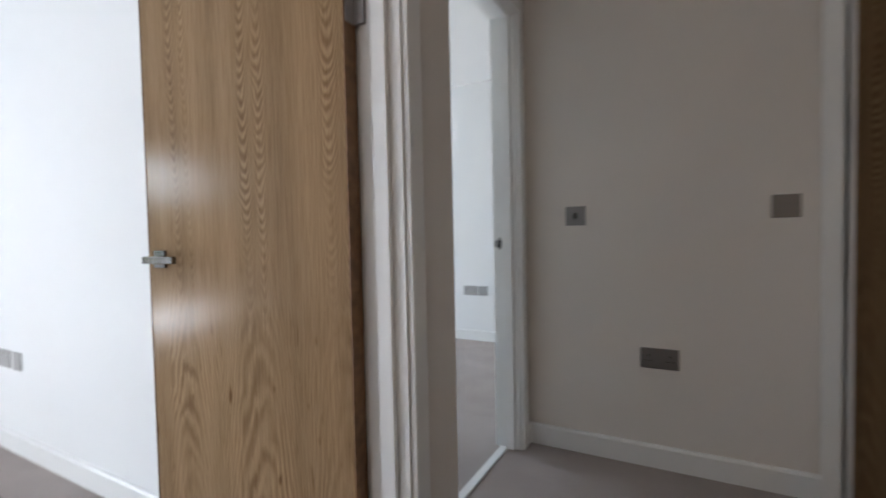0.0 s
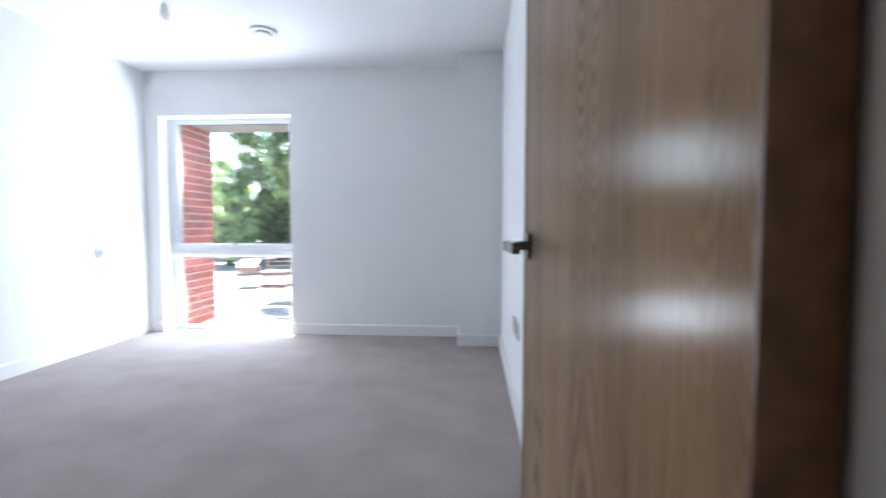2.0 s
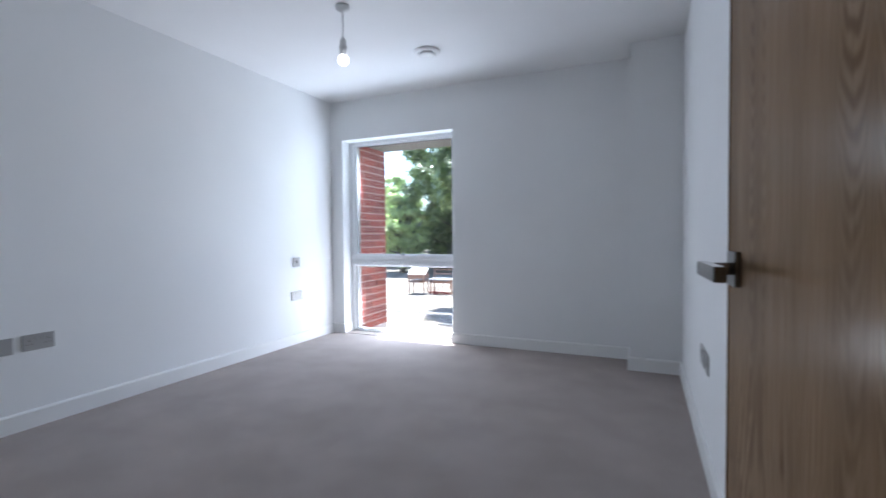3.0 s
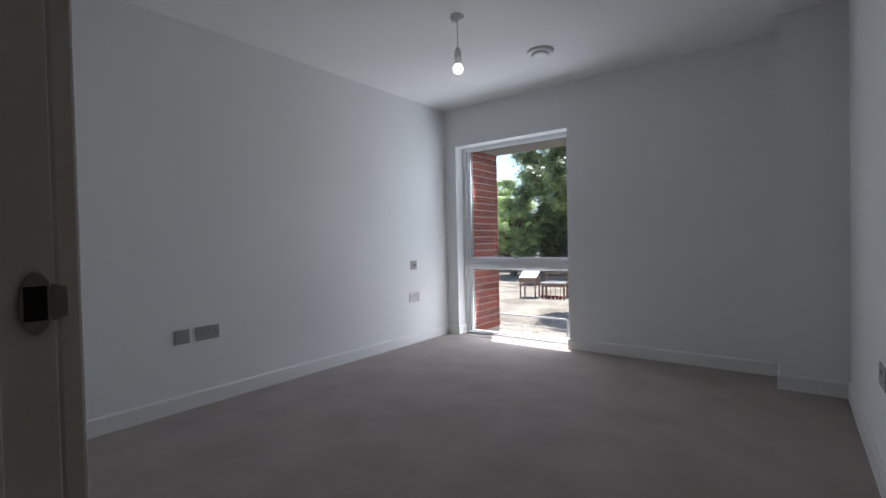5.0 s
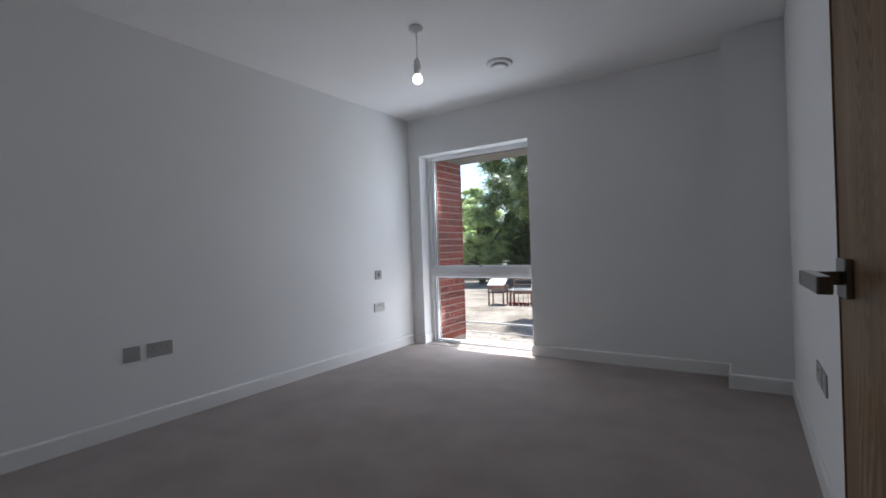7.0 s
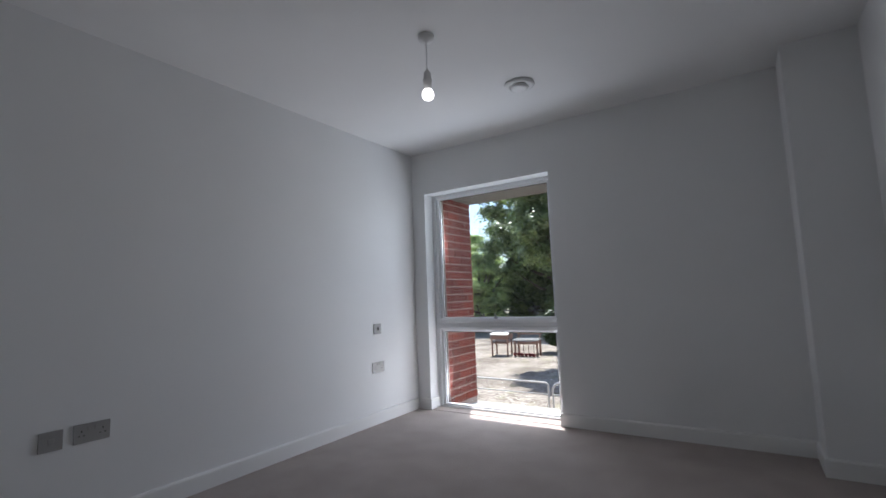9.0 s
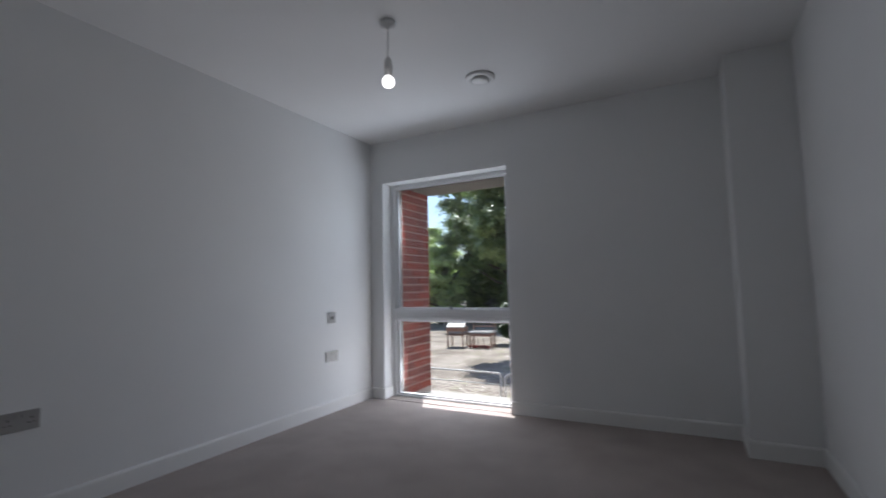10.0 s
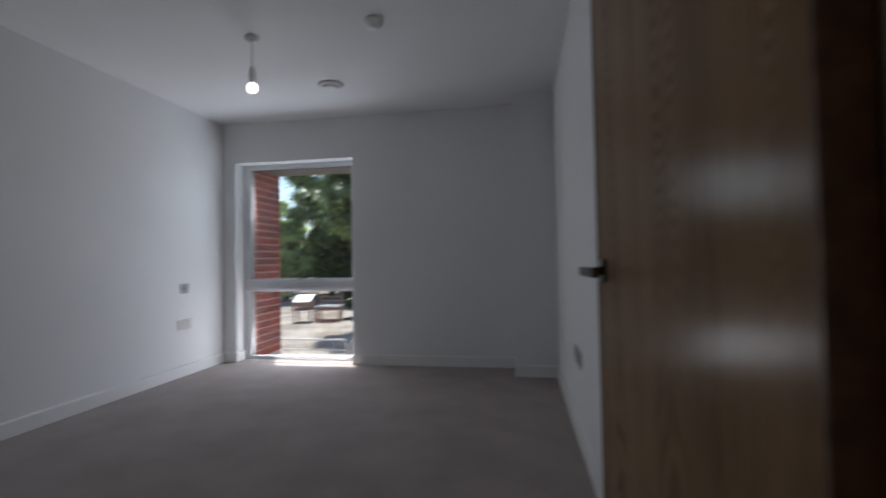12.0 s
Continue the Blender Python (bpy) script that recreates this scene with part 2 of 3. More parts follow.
BULB = glow_mat("bulb_glow", (1.0, 0.95, 0.88), 1.1)
BRICK = brick_mat()
MORTAR = rough_mat("mortar", (0.42, 0.33, 0.29), (0.54, 0.45, 0.4), 120, 0.95, 0.4, 0.002)
STONE = rough_mat("pale_cast_stone", (0.36, 0.34, 0.31), (0.48, 0.46, 0.42), 50, 0.85, 0.2, 0.002)
SOFFIT = rough_mat("soffit_board", (0.12, 0.112, 0.1), (0.15, 0.14, 0.125), 20, 0.8, 0.05, 0.001)
CARPAINT = nodes("pale_car_paint", 0.3, 0.3, (0.42, 0.48, 0.52))[0]
GROUND = ground_mat()
BARK = rough_mat("bark", (0.06, 0.045, 0.03), (0.14, 0.11, 0.08), 18, 0.95, 0.8, 0.03)
LEAFD = leaf_mat("dark_leaves", (0.02, 0.042, 0.015), (0.085, 0.13, 0.045))
LEAFM = leaf_mat("green_leaves", (0.045, 0.08, 0.03), (0.34, 0.41, 0.2))
LEAFL = leaf_mat("light_leaves", (0.3, 0.36, 0.17), (0.64, 0.7, 0.42), 0.55)
TIMBER = rough_mat("weathered_timber", (0.24, 0.125, 0.085), (0.4, 0.23, 0.16), 25, 0.8, 0.3, 0.002)
PALE = rough_mat("pale_board", (0.68, 0.66, 0.62), (0.78, 0.76, 0.72), 8, 0.6, 0.1, 0.001)
REDP = rough_mat("red_paint", (0.18, 0.018, 0.02), (0.34, 0.03, 0.035), 30, 0.5, 0.1, 0.001)
FENCE = rough_mat("dull_fence_steel", (0.16, 0.17, 0.175), (0.24, 0.25, 0.255), 30, 0.6, 0.05, 0.001)
GALV = rough_mat("galvanised_steel", (0.5, 0.51, 0.52), (0.62, 0.63, 0.64), 30, 0.45, 0.05, 0.001)


# ---------------------------------------------------------------- mesh helpers
def link(name, bm, material, parent=None, label="", smooth=False):
    me = bpy.data.meshes.new(name)
    bm.to_mesh(me)
    bm.free()
    for m in material if isinstance(material, (list, tuple)) else [material]:
        me.materials.append(m)
    if smooth:
        for p in me.polygons:
            p.use_smooth = True
    ob = new(name, me)
    if parent is not None:
        ob.parent = parent
    if label:
        ob["label"] = label
    return ob


def part(name, bm, material, parent, label="", smooth=False):
    return link(name, bm, material, parent, label, smooth)


def add_box(bm, x0, x1, y0, y1, z0, z1, bevel=0.0, mat=0):
    r = bmesh.ops.create_cube(bm, size=1.0)
    vs = r["verts"]
    for v in vs:
        v.co = Vector((x0 + (v.co.x + 0.5) * (x1 - x0), y0 + (v.co.y + 0.5) * (y1 - y0), z0 + (v.co.z + 0.5) * (z1 - z0)))
    if bevel:
        es = list({e for v in vs for e in v.link_edges})
        bmesh.ops.bevel(bm, geom=es, offset=bevel, segments=2, affect="EDGES", profile=0.5)
    return bm


def box(*a, **k):
    return add_box(bmesh.new(), *a, **k)


def boxes(*rows, bevel=0.0):
    bm = bmesh.new()
    for r in rows:
        add_box(bm, *r, bevel=bevel)
    return bm


def lathe(bm, profile, segs=28, at=(0, 0, 0)):
    """A turned solid about z from (radius, height) pairs."""
    rings = []
    for r, z in profile:
        if r < 1e-6:
            rings.append([bm.verts.new((at[0], at[1], at[2] + z))])
        else:
            rings.append([bm.verts.new((at[0] + r * math.cos(a), at[1] + r * math.sin(a), at[2] + z)) for a in [2 * math.pi * i / segs for i in range(segs)]])
    for p, q in zip(rings, rings[1:]):
        for i in range(segs):
            j = (i + 1) % segs
            if len(p) == 1 and len(q) > 1:
                bm.faces.new((p[0], q[i], q[j]))
            elif len(q) == 1 and len(p) > 1:
                bm.faces.new((p[i], p[j], q[0]))
            elif len(p) > 1:
                bm.faces.new((p[i], p[j], q[j], q[i]))
    bmesh.ops.recalc_face_normals(bm, faces=bm.faces)
    return bm


def tube(bm, pts, radius, segs=8, radii=None):
    """A round bar along points."""
    pts = [Vector(p) for p in pts]
    rings = []
    for i, p in enumerate(pts):
        d = (pts[min(i + 1, len(pts) - 1)] - pts[max(i - 1, 0)]).normalized()
        a = d.orthogonal().normalized() if i == 0 else (rings_a - d * rings_a.dot(d)).normalized()
        rings_a = a
        c = d.cross(a)
        r = radii[i] if radii else radius
        rings.append([bm.verts.new(p + r * (a * math.cos(t) + c * math.sin(t))) for t in [2 * math.pi * k / segs for k in range(segs)]])
    for p, q in zip(rings, rings[1:]):
        for i in range(segs):
            j = (i + 1) % segs
            bm.faces.new((p[i], p[j], q[j], q[i]))
    bm.faces.new(rings[0][::-1])
    bm.faces.new(rings[-1])
    return bm


def structure(name, bm, material, label=""):
    return tagged(link(name, bm, material), label=label, kind="structure")


def thing(name, at, label, category, group="", rz=0.0):
    e = new(name)
    e.matrix_basis = pose(*at, 0, 0, rz)
    return tagged(e, label=label, category=category, group=group)


# ---------------------------------------------------------------- the plan
H = 2.4                      # ceiling
XE = 3.26                    # east wall of the bedroom
YN = 4.0                     # window wall
YD0, YD1 = 0.03, 0.146       # wall with the bedroom door
DX0, DX1, DH = 2.425, 3.203, 1.995   # clear door opening
WX0, WX1, WZ = 0.14, 1.376, 2.0     # window opening inside
OX0, OX1, OZ = 0.22, 1.285, 1.99   # brick opening outside
XP = 3.44                    # far face of the party wall
NY0, NY1 = 0.165, 0.278       # wall with the next room's door
NX0, NX1 = 3.578, 4.34       # next room's door opening
XH = 4.456                   # end wall of the hall
YS = -1.95                   # south wall of the hall
XNE = 6.25                   # far wall of the next room
GZ = -1.4                    # ground outside

structure("floor", boxes((-0.02, XP - 0.05, YD0, 4.13, -0.2, 0.0), (0.85, XH + 0.02, YS - 0.02, YD0, -0.2, 0.0), (XP - 0.05, XNE + 0.02, YD0, 4.13, -0.2, 0.0)),
          CARPET, "beige cut-pile carpet laid wall to wall")
structure("ceiling", box(-0.2, XNE + 0.2, YS - 0.2, 4.2, H, H + 0.25), CEIL, "smooth matt white painted plaster ceiling")
structure("wall_west", box(-0.2, 0.0, YD0, 4.2, -0.2, H), WALL, "smooth white painted plaster wall")
structure("wall_north", boxes((0.0, WX0, YN, 4.2, -0.2, H), (WX1, 4.4, YN, 4.2, -0.2, H), (WX0, WX1, YN, 4.2, WZ, H), (WX0, WX1, 4.13, 4.2, -0.2, 0.0),
                              (5.7, XNE + 0.2, YN, 4.2, -0.2, H), (4.4, 5.7, YN, 4.2, WZ, H), (4.4, 5.7, 4.13, 4.2, -0.2, 0.0)),
          WALL, "white painted wall with a full-height window opening")
structure("wall_pier", box(2.915, XE + 0.01, 3.69, YN + 0.01, -0.1, H), WALL, "square white boxed-in column in the corner")
structure("wall_east", boxes((XE, XP, YD1, YN, -0.1, H)), WALL, "smooth white painted partition wall")
for nm, ya, yb, mat, tone in (("wall_south", YD0, 0.088, HALLWARM, "hall face of the partition with the bedroom doorway, warm bounce light in its off-white"), ("wall_bedroom_south", 0.088, YD1, WALL, "white bedroom face of the partition with the doorway")):
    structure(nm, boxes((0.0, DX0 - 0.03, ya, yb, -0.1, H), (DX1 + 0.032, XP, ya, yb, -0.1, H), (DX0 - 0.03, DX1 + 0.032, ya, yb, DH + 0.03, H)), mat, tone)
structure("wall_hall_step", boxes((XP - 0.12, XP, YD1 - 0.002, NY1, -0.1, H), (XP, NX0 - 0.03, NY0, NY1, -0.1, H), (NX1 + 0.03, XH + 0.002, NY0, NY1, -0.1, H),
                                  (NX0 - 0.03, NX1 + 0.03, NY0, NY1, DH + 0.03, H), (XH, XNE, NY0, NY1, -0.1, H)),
          HALLWARM, "painted wall with the next room's doorway")
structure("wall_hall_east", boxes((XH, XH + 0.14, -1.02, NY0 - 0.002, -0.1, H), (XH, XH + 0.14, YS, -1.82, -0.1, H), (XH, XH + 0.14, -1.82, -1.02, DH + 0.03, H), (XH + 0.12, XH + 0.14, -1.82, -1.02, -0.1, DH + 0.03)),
          HALLWARM, "painted end wall of the hall, shade and warm bounce light in its off-white")
structure("wall_hall_south", box(0.7, XH + 0.14, YS - 0.14, YS, -0.1, H), HALLWARM, "unseen painted hall wall, warm bounce light in its off-white")
structure("wall_hall_west", box(0.7, 0.85, YS, YD0, -0.1, H), HALLWARM, "unseen painted hall wall, warm bounce light in its off-white")
structure("wall_next_room", boxes((XNE, XNE + 0.2, NY1 - 0.1, 4.2, -0.1, H)), WALL, "white painted wall of the next room")
structure("wall_outside", boxes((-4.0, OX0 - 0.003, 4.2, 4.72, GZ - 0.3, 5.6), (OX1 + 0.003, 4.5, 4.2, 4.72, GZ - 0.3, 5.6), (OX0 - 0.02, OX1 + 0.02, 4.2, 4.72, OZ + 0.02, 5.6),
                                (OX0 - 0.02, OX1 + 0.02, 4.2, 4.72, GZ - 0.3, -0.07), (5.6, 9.0, 4.2, 4.72, GZ - 0.3, 5.6), (4.5, 5.6, 4.2, 4.72, OZ, 5.6), (4.5, 5.6, 4.2, 4.72, GZ - 0.3, -0.05)),
          MORTAR, "mortar-jointed outer leaf of the brick building")


def baseboard(name, runs):
    """Skirting runs: (x0, y0, x1, y1, nx, ny), n the way into the room."""
    bm = bmesh.new()
    for x0, y0, x1, y1, nx, ny in runs:
        a, b, n = Vector((x0, y0, 0)), Vector((x1, y1, 0)), Vector((nx, ny, 0))
        prof = [(0.0, 0.0), (0.016, 0.0), (0.016, 0.086), (0.012, 0.094), (0.006, 0.097), (0.0, 0.097)]
        rows = [[bm.verts.new(p + n * o + Vector((0, 0, z))) for o, z in prof] for p in (a, b)]
        k = len(prof)
        for i in range(k):
            bm.faces.new((rows[0][i], rows[0][(i + 1) % k], rows[1][(i + 1) % k], rows[1][i]))
        bm.faces.new(rows[0])
        bm.faces.new(rows[1][::-1])
    bmesh.ops.recalc_face_normals(bm, faces=bm.faces)
    structure(name, bm, GLOSS, "white painted chamfered skirting board")


baseboard("baseboard", [(0, YD1, 0, YN, 1, 0), (0, YN, WX0, YN, 0, -1), (WX0, YN - 0.016, WX0, 4.13, 1, 0), (WX1, YN - 0.016, WX1, 4.13, -1, 0), (WX1, YN, 2.915, YN, 0, -1), (2.915, YN, 2.915, 3.69 - 0.016, -1, 0),
                        (2.915, 3.69, XE, 3.69, 0, -1), (XE, 3.69, XE, YD1, -1, 0), (0, YD1, DX0 - 0.075, YD1, 0, 1)])
baseboard("baseboard_hall", [(XH, NY0, XH, -0.945, -1, 0), (DX1 + 0.07, YD0, XP, YD0, 0, -1), (XP, YD0 - 0.016, XP, NY0, 1, 0), (NX1 + 0.075, NY0, XH, NY0, 0, -1), (0.85, YD0, DX0 - 0.075, YD0, 0, -1), (0.85, YS, XH, YS, 0, 1)])
baseboard("baseboard_next_room", [(XNE, NY1, XNE, YN, -1, 0), (XP, YN, 4.4, YN, 0, -1), (5.7, YN, XNE, YN, 0, -1), (XP, NY1, XP, YN, 1, 0)])


# ---------------------------------------------------------------- door frames
def lining(name, x0, x1, y0, y1, top, stop_y0, stop_y1, label):
    """A door lining with its stops and architraves round an opening in a wall along x."""
    e = tagged(new(name), label=label, kind="structure")
    t = 0.03
    part("lining", boxes((x0 - t, x0, y0, y1, 0.0, top + t), (x1, x1 + t, y0, y1, 0.0, top + t), (x0, x1, y0, y1, top, top + t), bevel=0.0015), GLOSS, e)
    s = 0.014
    part("door_stop", boxes((x0, x0 + s, stop_y0, stop_y1, 0.0, top), (x1 - s, x1, stop_y0, stop_y1, 0.0, top), (x0 + s, x1 - s, stop_y0, stop_y1, top - s, top), bevel=0.003), GLOSS, e)
    for ya, yb, nm in ((y0 - 0.016, y0, "architrave"), (y1, y1 + 0.014, "architrave")):
        part(nm, boxes((x0 - 0.062, x0 - 0.004, ya, yb + (0.008 if ya > y0 else 0), 0.0, top + 0.062), (x1 + 0.006, min(x1 + 0.064, 3.259 if x1 < 3.3 and ya > 0.1 else 99), ya, yb, 0.0, top + 0.064),
                       (x0 - 0.006, x1 + 0.006, ya, yb, top + 0.006, top + 0.064), bevel=0.004), GLOSS, e)
    return e


lining("door_frame", DX0, DX1, YD0, YD1, DH, 0.062, 0.104, "white satin painted door lining with rebate and architrave")
lining("door_frame_next_room", NX0, NX1, NY0, NY1, DH, 0.19, 0.232, "white satin painted door lining of the next room")
structure("door_threshold", box(NX0, NX1, 0.228, 0.266, 0.0, 0.006, bevel=0.002), GLOSS, "pale metal carpet threshold bar")


def keep(name, at, nx, label):
    """A latch keep let into a lining; nx: the way its face looks."""
    e = thing(name, at, label, "strike plate")
    def xs(a, b):
        return (a * nx, b * nx) if nx > 0 else (b * nx, a * nx)
    bm = bmesh.new()
    outer = [(0.012 * math.cos(q) + 0.001, 0.004 * (1 if q < math.pi else -1) + 0.025 * math.sin(q)) for q in [math.pi * k / 8 for k in range(9)] + [math.pi + math.pi * k / 8 for k in range(9)]]
    outer[-1:] = [outer[-1], (0.013, -0.017), (0.024, -0.014), (0.024, 0.014), (0.013, 0.017)]
    lo = [bm.verts.new((0.0004 * nx, y, z)) for y, z in outer]
    hi = [bm.verts.new((0.003 * nx, y, z)) for y, z in outer]
    n = len(outer)
    for k in range(n):
        bm.faces.new((lo[k], lo[(k + 1) % n], hi[(k + 1) % n], hi[k]))
    bm.faces.new(hi)
    bmesh.ops.recalc_face_normals(bm, faces=bm.faces)
    part("plate", bm, SATIN, e)
    x0, x1 = xs(0.0028, 0.0034)
    # raised black box: the mortice's shade is put into its colour
    part("mortice", box(x0, x1, -0.008, 0.009, -0.016, 0.016), HOLESHADE, e)
    return e


keep("strike_plate", (DX0, 0.13, 0.96), 1, "satin steel latch keep in the white door lining")
keep("strike_plate", (NX1, 0.255, 0.96), -1, "satin steel latch keep in the next room's lining")


# ---------------------------------------------------------------- doors
def lever(e, x, nx, y, z, name="handle"):
    """A square-rose lever; nx: the way out from the leaf; the arm runs towards the hinge."""
    def bx(a, b, *r, bevel=0.0015):
        a, b = x + nx * a, x + nx * b
        return box(min(a, b), max(a, b), *r, bevel=bevel)
    h = part(name, bx(0.0, 0.009, y - 0.026, y + 0.026, z - 0.026, z + 0.026), CHROME, e, "square chrome lever handle")
    part("neck", bx(0.008, 0.052, y - 0.009, y + 0.009, z - 0.009, z + 0.009), CHROME, h)
    part("grip", bx(0.036, 0.052, y - 0.125, y + 0.0095, z - 0.0105, z + 0.0105, bevel=0.0025), CHROME, h)
    return h


def oak_door(name, at, rz, width, label, mat, zs=(0.23, 1.55, 1.83)):
    e = thing(name, at, label, "door", rz=rz)
    part("leaf", box(0.002, 0.042, 0.003, width - 0.003, 0.008, 1.987), mat, e)
    part("lipping", boxes((0.0, 0.044, 0.0, 0.003, 0.008, 1.987), (0.0, 0.044, width - 0.003, width, 0.008, 1.987)), OAKEDGE, e)
    lever(e, 0.002, -1, width - 0.058, 0.955)
    lever(e, 0.042, 1, width - 0.058, 0.955)
    part("latch_plate", box(0.011, 0.033, width, width + 0.0015, 0.9, 1.01), SATIN, e)
    return e


door = oak_door("door", (3.158, 0.151, 0), 2.25, 0.757, "glossy oak veneered flush door standing open beside the wall", OAK)
for z in (0.23, 1.55, 1.83):
    h = part("hinge", boxes((0.004, 0.034, -0.0022, 0.0, z - 0.05, z + 0.05), (0.034, 0.0445, -0.03, -0.002, z - 0.05, z + 0.05)), SATIN, door, "dark satin steel butt hinge")
    part("knuckle", tube(bmesh.new(), [(0.049, 0.002, z - 0.05), (0.049, 0.002, z + 0.05)], 0.0065, 12), SATIN, h)

cup = oak_door("door_hall", (XH + 0.006, -1.04, 0), 180, 0.757, "oak flush door in half-tone veneer, shut in the hall end wall", OAKHALF)
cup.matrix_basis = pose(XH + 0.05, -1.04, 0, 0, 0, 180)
hall_frame = tagged(new("door_frame_hall"), label="white painted frame round the shut hall door", kind="structure")
part("architrave", boxes((XH - 0.016, XH, -1.003, -0.942, 0, DH + 0.058), (XH - 0.016, XH, -1.9, -1.842, 0, DH + 0.058), (XH - 0.016, XH, -1.842, -1.0, DH, DH + 0.058), bevel=0.004), GLOSS, hall_frame)
part("lining", boxes((XH, XH + 0.12, -1.035, -1.003, 0, DH), (XH, XH + 0.12, -1.836, -1.803, 0, DH), (XH, XH + 0.12, -1.803, -1.035, DH - 0.003, DH + 0.027)), GLOSS, hall_frame)


# ---------------------------------------------------------------- the window
def window(name, x0, x1, label):
    e = tagged(new(name), label=label, kind="structure")
    y0, y1 = 4.13, 4.2
    f = 0.04
    part("window_frame", boxes((x0, x0 + f, y0, y1, 0, WZ), (x1 - f, x1, y0, y1, 0, WZ), (x0 + f, x1 - f, y0, y1, WZ - 0.03, WZ), (x0 + f, x1 - f, y0, y1, 0, 0.02), bevel=0.004), UPVC, e)
    for z0, z1 in ((0.02, 0.712), (0.81, WZ - 0.03)):
        g = 0.03
        a, b = x0 + f, x1 - f
        s = part("sash", boxes((a, a + g, y0 + 0.018, y1 - 0.01, z0, z1), (b - g, b, y0 + 0.018, y1 - 0.01, z0, z1), (a + g, b - g, y0 + 0.018, y1 - 0.01, z1 - g * 0.6, z1), (a + g, b - g, y0 + 0.018, y1 - 0.01, z0, z0 + g * 0.5), bevel=0.005), UPVC, e)
        part("gasket", boxes((a + g, a + g + 0.005, y0 + 0.03, y0 + 0.034, z0 + g * 0.5, z1 - g * 0.6), (b - g - 0.005, b - g, y0 + 0.03, y0 + 0.034, z0 + g * 0.5, z1 - g * 0.6), (a + g, b - g, y0 + 0.03, y0 + 0.034, z1 - g * 0.6 - 0.005, z1 - g * 0.6)), GASKET, s)
        p = part("pane", box(a + g - 0.004, b - g + 0.004, y0 + 0.036, y0 + 0.044, z0 + g * 0.5 - 0.003, z1 - g * 0.6 + 0.003), GLASS, s)
        p.visible_shadow = False
    part("transom", boxes((x0 + 0.035, x1 - 0.035, y0 - 0.012, y1 - 0.005, 0.71, 0.745), (x0 + 0.035, x1 - 0.035, y0 - 0.004, y1 - 0.005, 0.745, 0.775), (x0 + 0.035, x1 - 0.035, y0 - 0.012, y1 - 0.005, 0.775, 0.812), bevel=0.004), UPVC, e)
    h = part("window_handle", boxes((0.765, 0.795, y0 - 0.02, y0 + 0.004, 0.812, 0.822), (0.774, 0.786, y0 - 0.022, y0 - 0.01, 0.822, 0.85), bevel=0.002), SATIN, e) if x0 < 1 else None
    return e


window("window_1", WX0, WX1, "white framed full-height window with a transom rail")
# unseen opening, added as the next room's light source
window("window_2", 4.4, 5.7, "unseen white framed full-height window, added to light the next room")
structure("window_sill", box(OX0 - 0.02, OX1 + 0.02, 4.2, 4.76, -0.13, -0.068, bevel=0.006), STONE, "pale stone sill outside the window")
structure("window_soffit", box(OX0 - 0.02, OX1 + 0.02, 4.201, 4.715, OZ, OZ + 0.06), SOFFIT, "beige board under the window head outside")
structure("window_board", box(WX0, WX1, YN - 0.002, 4.13, -0.001, 0.0035), CARPET, "carpet running into the window reveal")


# ---------------------------------------------------------------- small fittings on walls and ceiling
def plate(name, at, axis, w, h, kind, label, category, group="", metal=None):
    """A metal plate on a wall. axis: pose turn so that local -y looks into the room."""
    metal = metal or PLATE
    e = thing(name, at, label, category, group, rz=axis)
    part("plate", box(-w / 2, w / 2, -0.007, 0.0, -h / 2, h / 2, bevel=0.0018), metal, e)
    if kind == "double":
        for s in (-1, 1):
            r = part("rocker", box(s * 0.014 - 0.006, s * 0.014 + 0.006, -0.0105, -0.0068, 0.012, 0.031, bevel=0.001), metal, e)
            # thin black boxes carry the pin holes' shade in their colour
            k = part("pin_holes", boxes((s * 0.042 - 0.002, s * 0.042 + 0.002, -0.0076, -0.0068, 0.006, 0.016), (s * 0.042 - 0.013, s * 0.042 - 0.007, -0.0076, -0.0068, -0.012, -0.0075),
                                        (s * 0.042 + 0.007, s * 0.042 + 0.013, -0.0076, -0.0068, -0.012, -0.0075)), HOLESHADE, e)
    elif kind == "switch":
        part("rocker", box(-0.008, 0.008, -0.0115, -0.0068, -0.013, 0.013, bevel=0.0012), CHROME, e)
    elif kind == "data":
        part("outlet", box(-0.011, 0.011, -0.009, -0.0068, -0.011, 0.011, bevel=0.001), metal, e)
    for s in (-1, 1):
        bm = tube(bmesh.new(), [(s * (w / 2 - 0.012), -0.0068, 0), (s * (w / 2 - 0.012), -0.0082, 0)], 0.003, 10)
        part("screw", bm, metal, e)
    return e


plate("wall_socket", (0, 1.423, 0.456), 90, 0.146, 0.086, "double", "satin steel double wall socket above the skirting", "socket")
plate("aerial_outlet", (0, 1.268, 0.453), 90, 0.088, 0.086, "data", "satin steel blank aerial plate beside the socket", "outlet")
plate("light_switch", (0, 3.442, 0.772), 90, 0.088, 0.086, "switch", "satin steel single light switch near the window", "light switch")
plate("wall_socket", (0, 3.444, 0.455), 90, 0.146, 0.086, "double", "satin steel double wall socket below the light switch", "socket")
plate("wall_socket", (XE, 2.44, 0.447), -90, 0.146, 0.086, "double", "satin steel double wall socket on the partition", "socket")
plate("aerial_outlet", (XE, 2.29, 0.447), -90, 0.088, 0.086, "data", "satin steel aerial plate beside a socket", "outlet")
plate("light_switch", (XH, -0.069, 1.08), -90, 0.088, 0.086, "switch", "satin steel switch on the hall wall, hall shade in its colour", "light switch", metal=SHADEDPLATE)
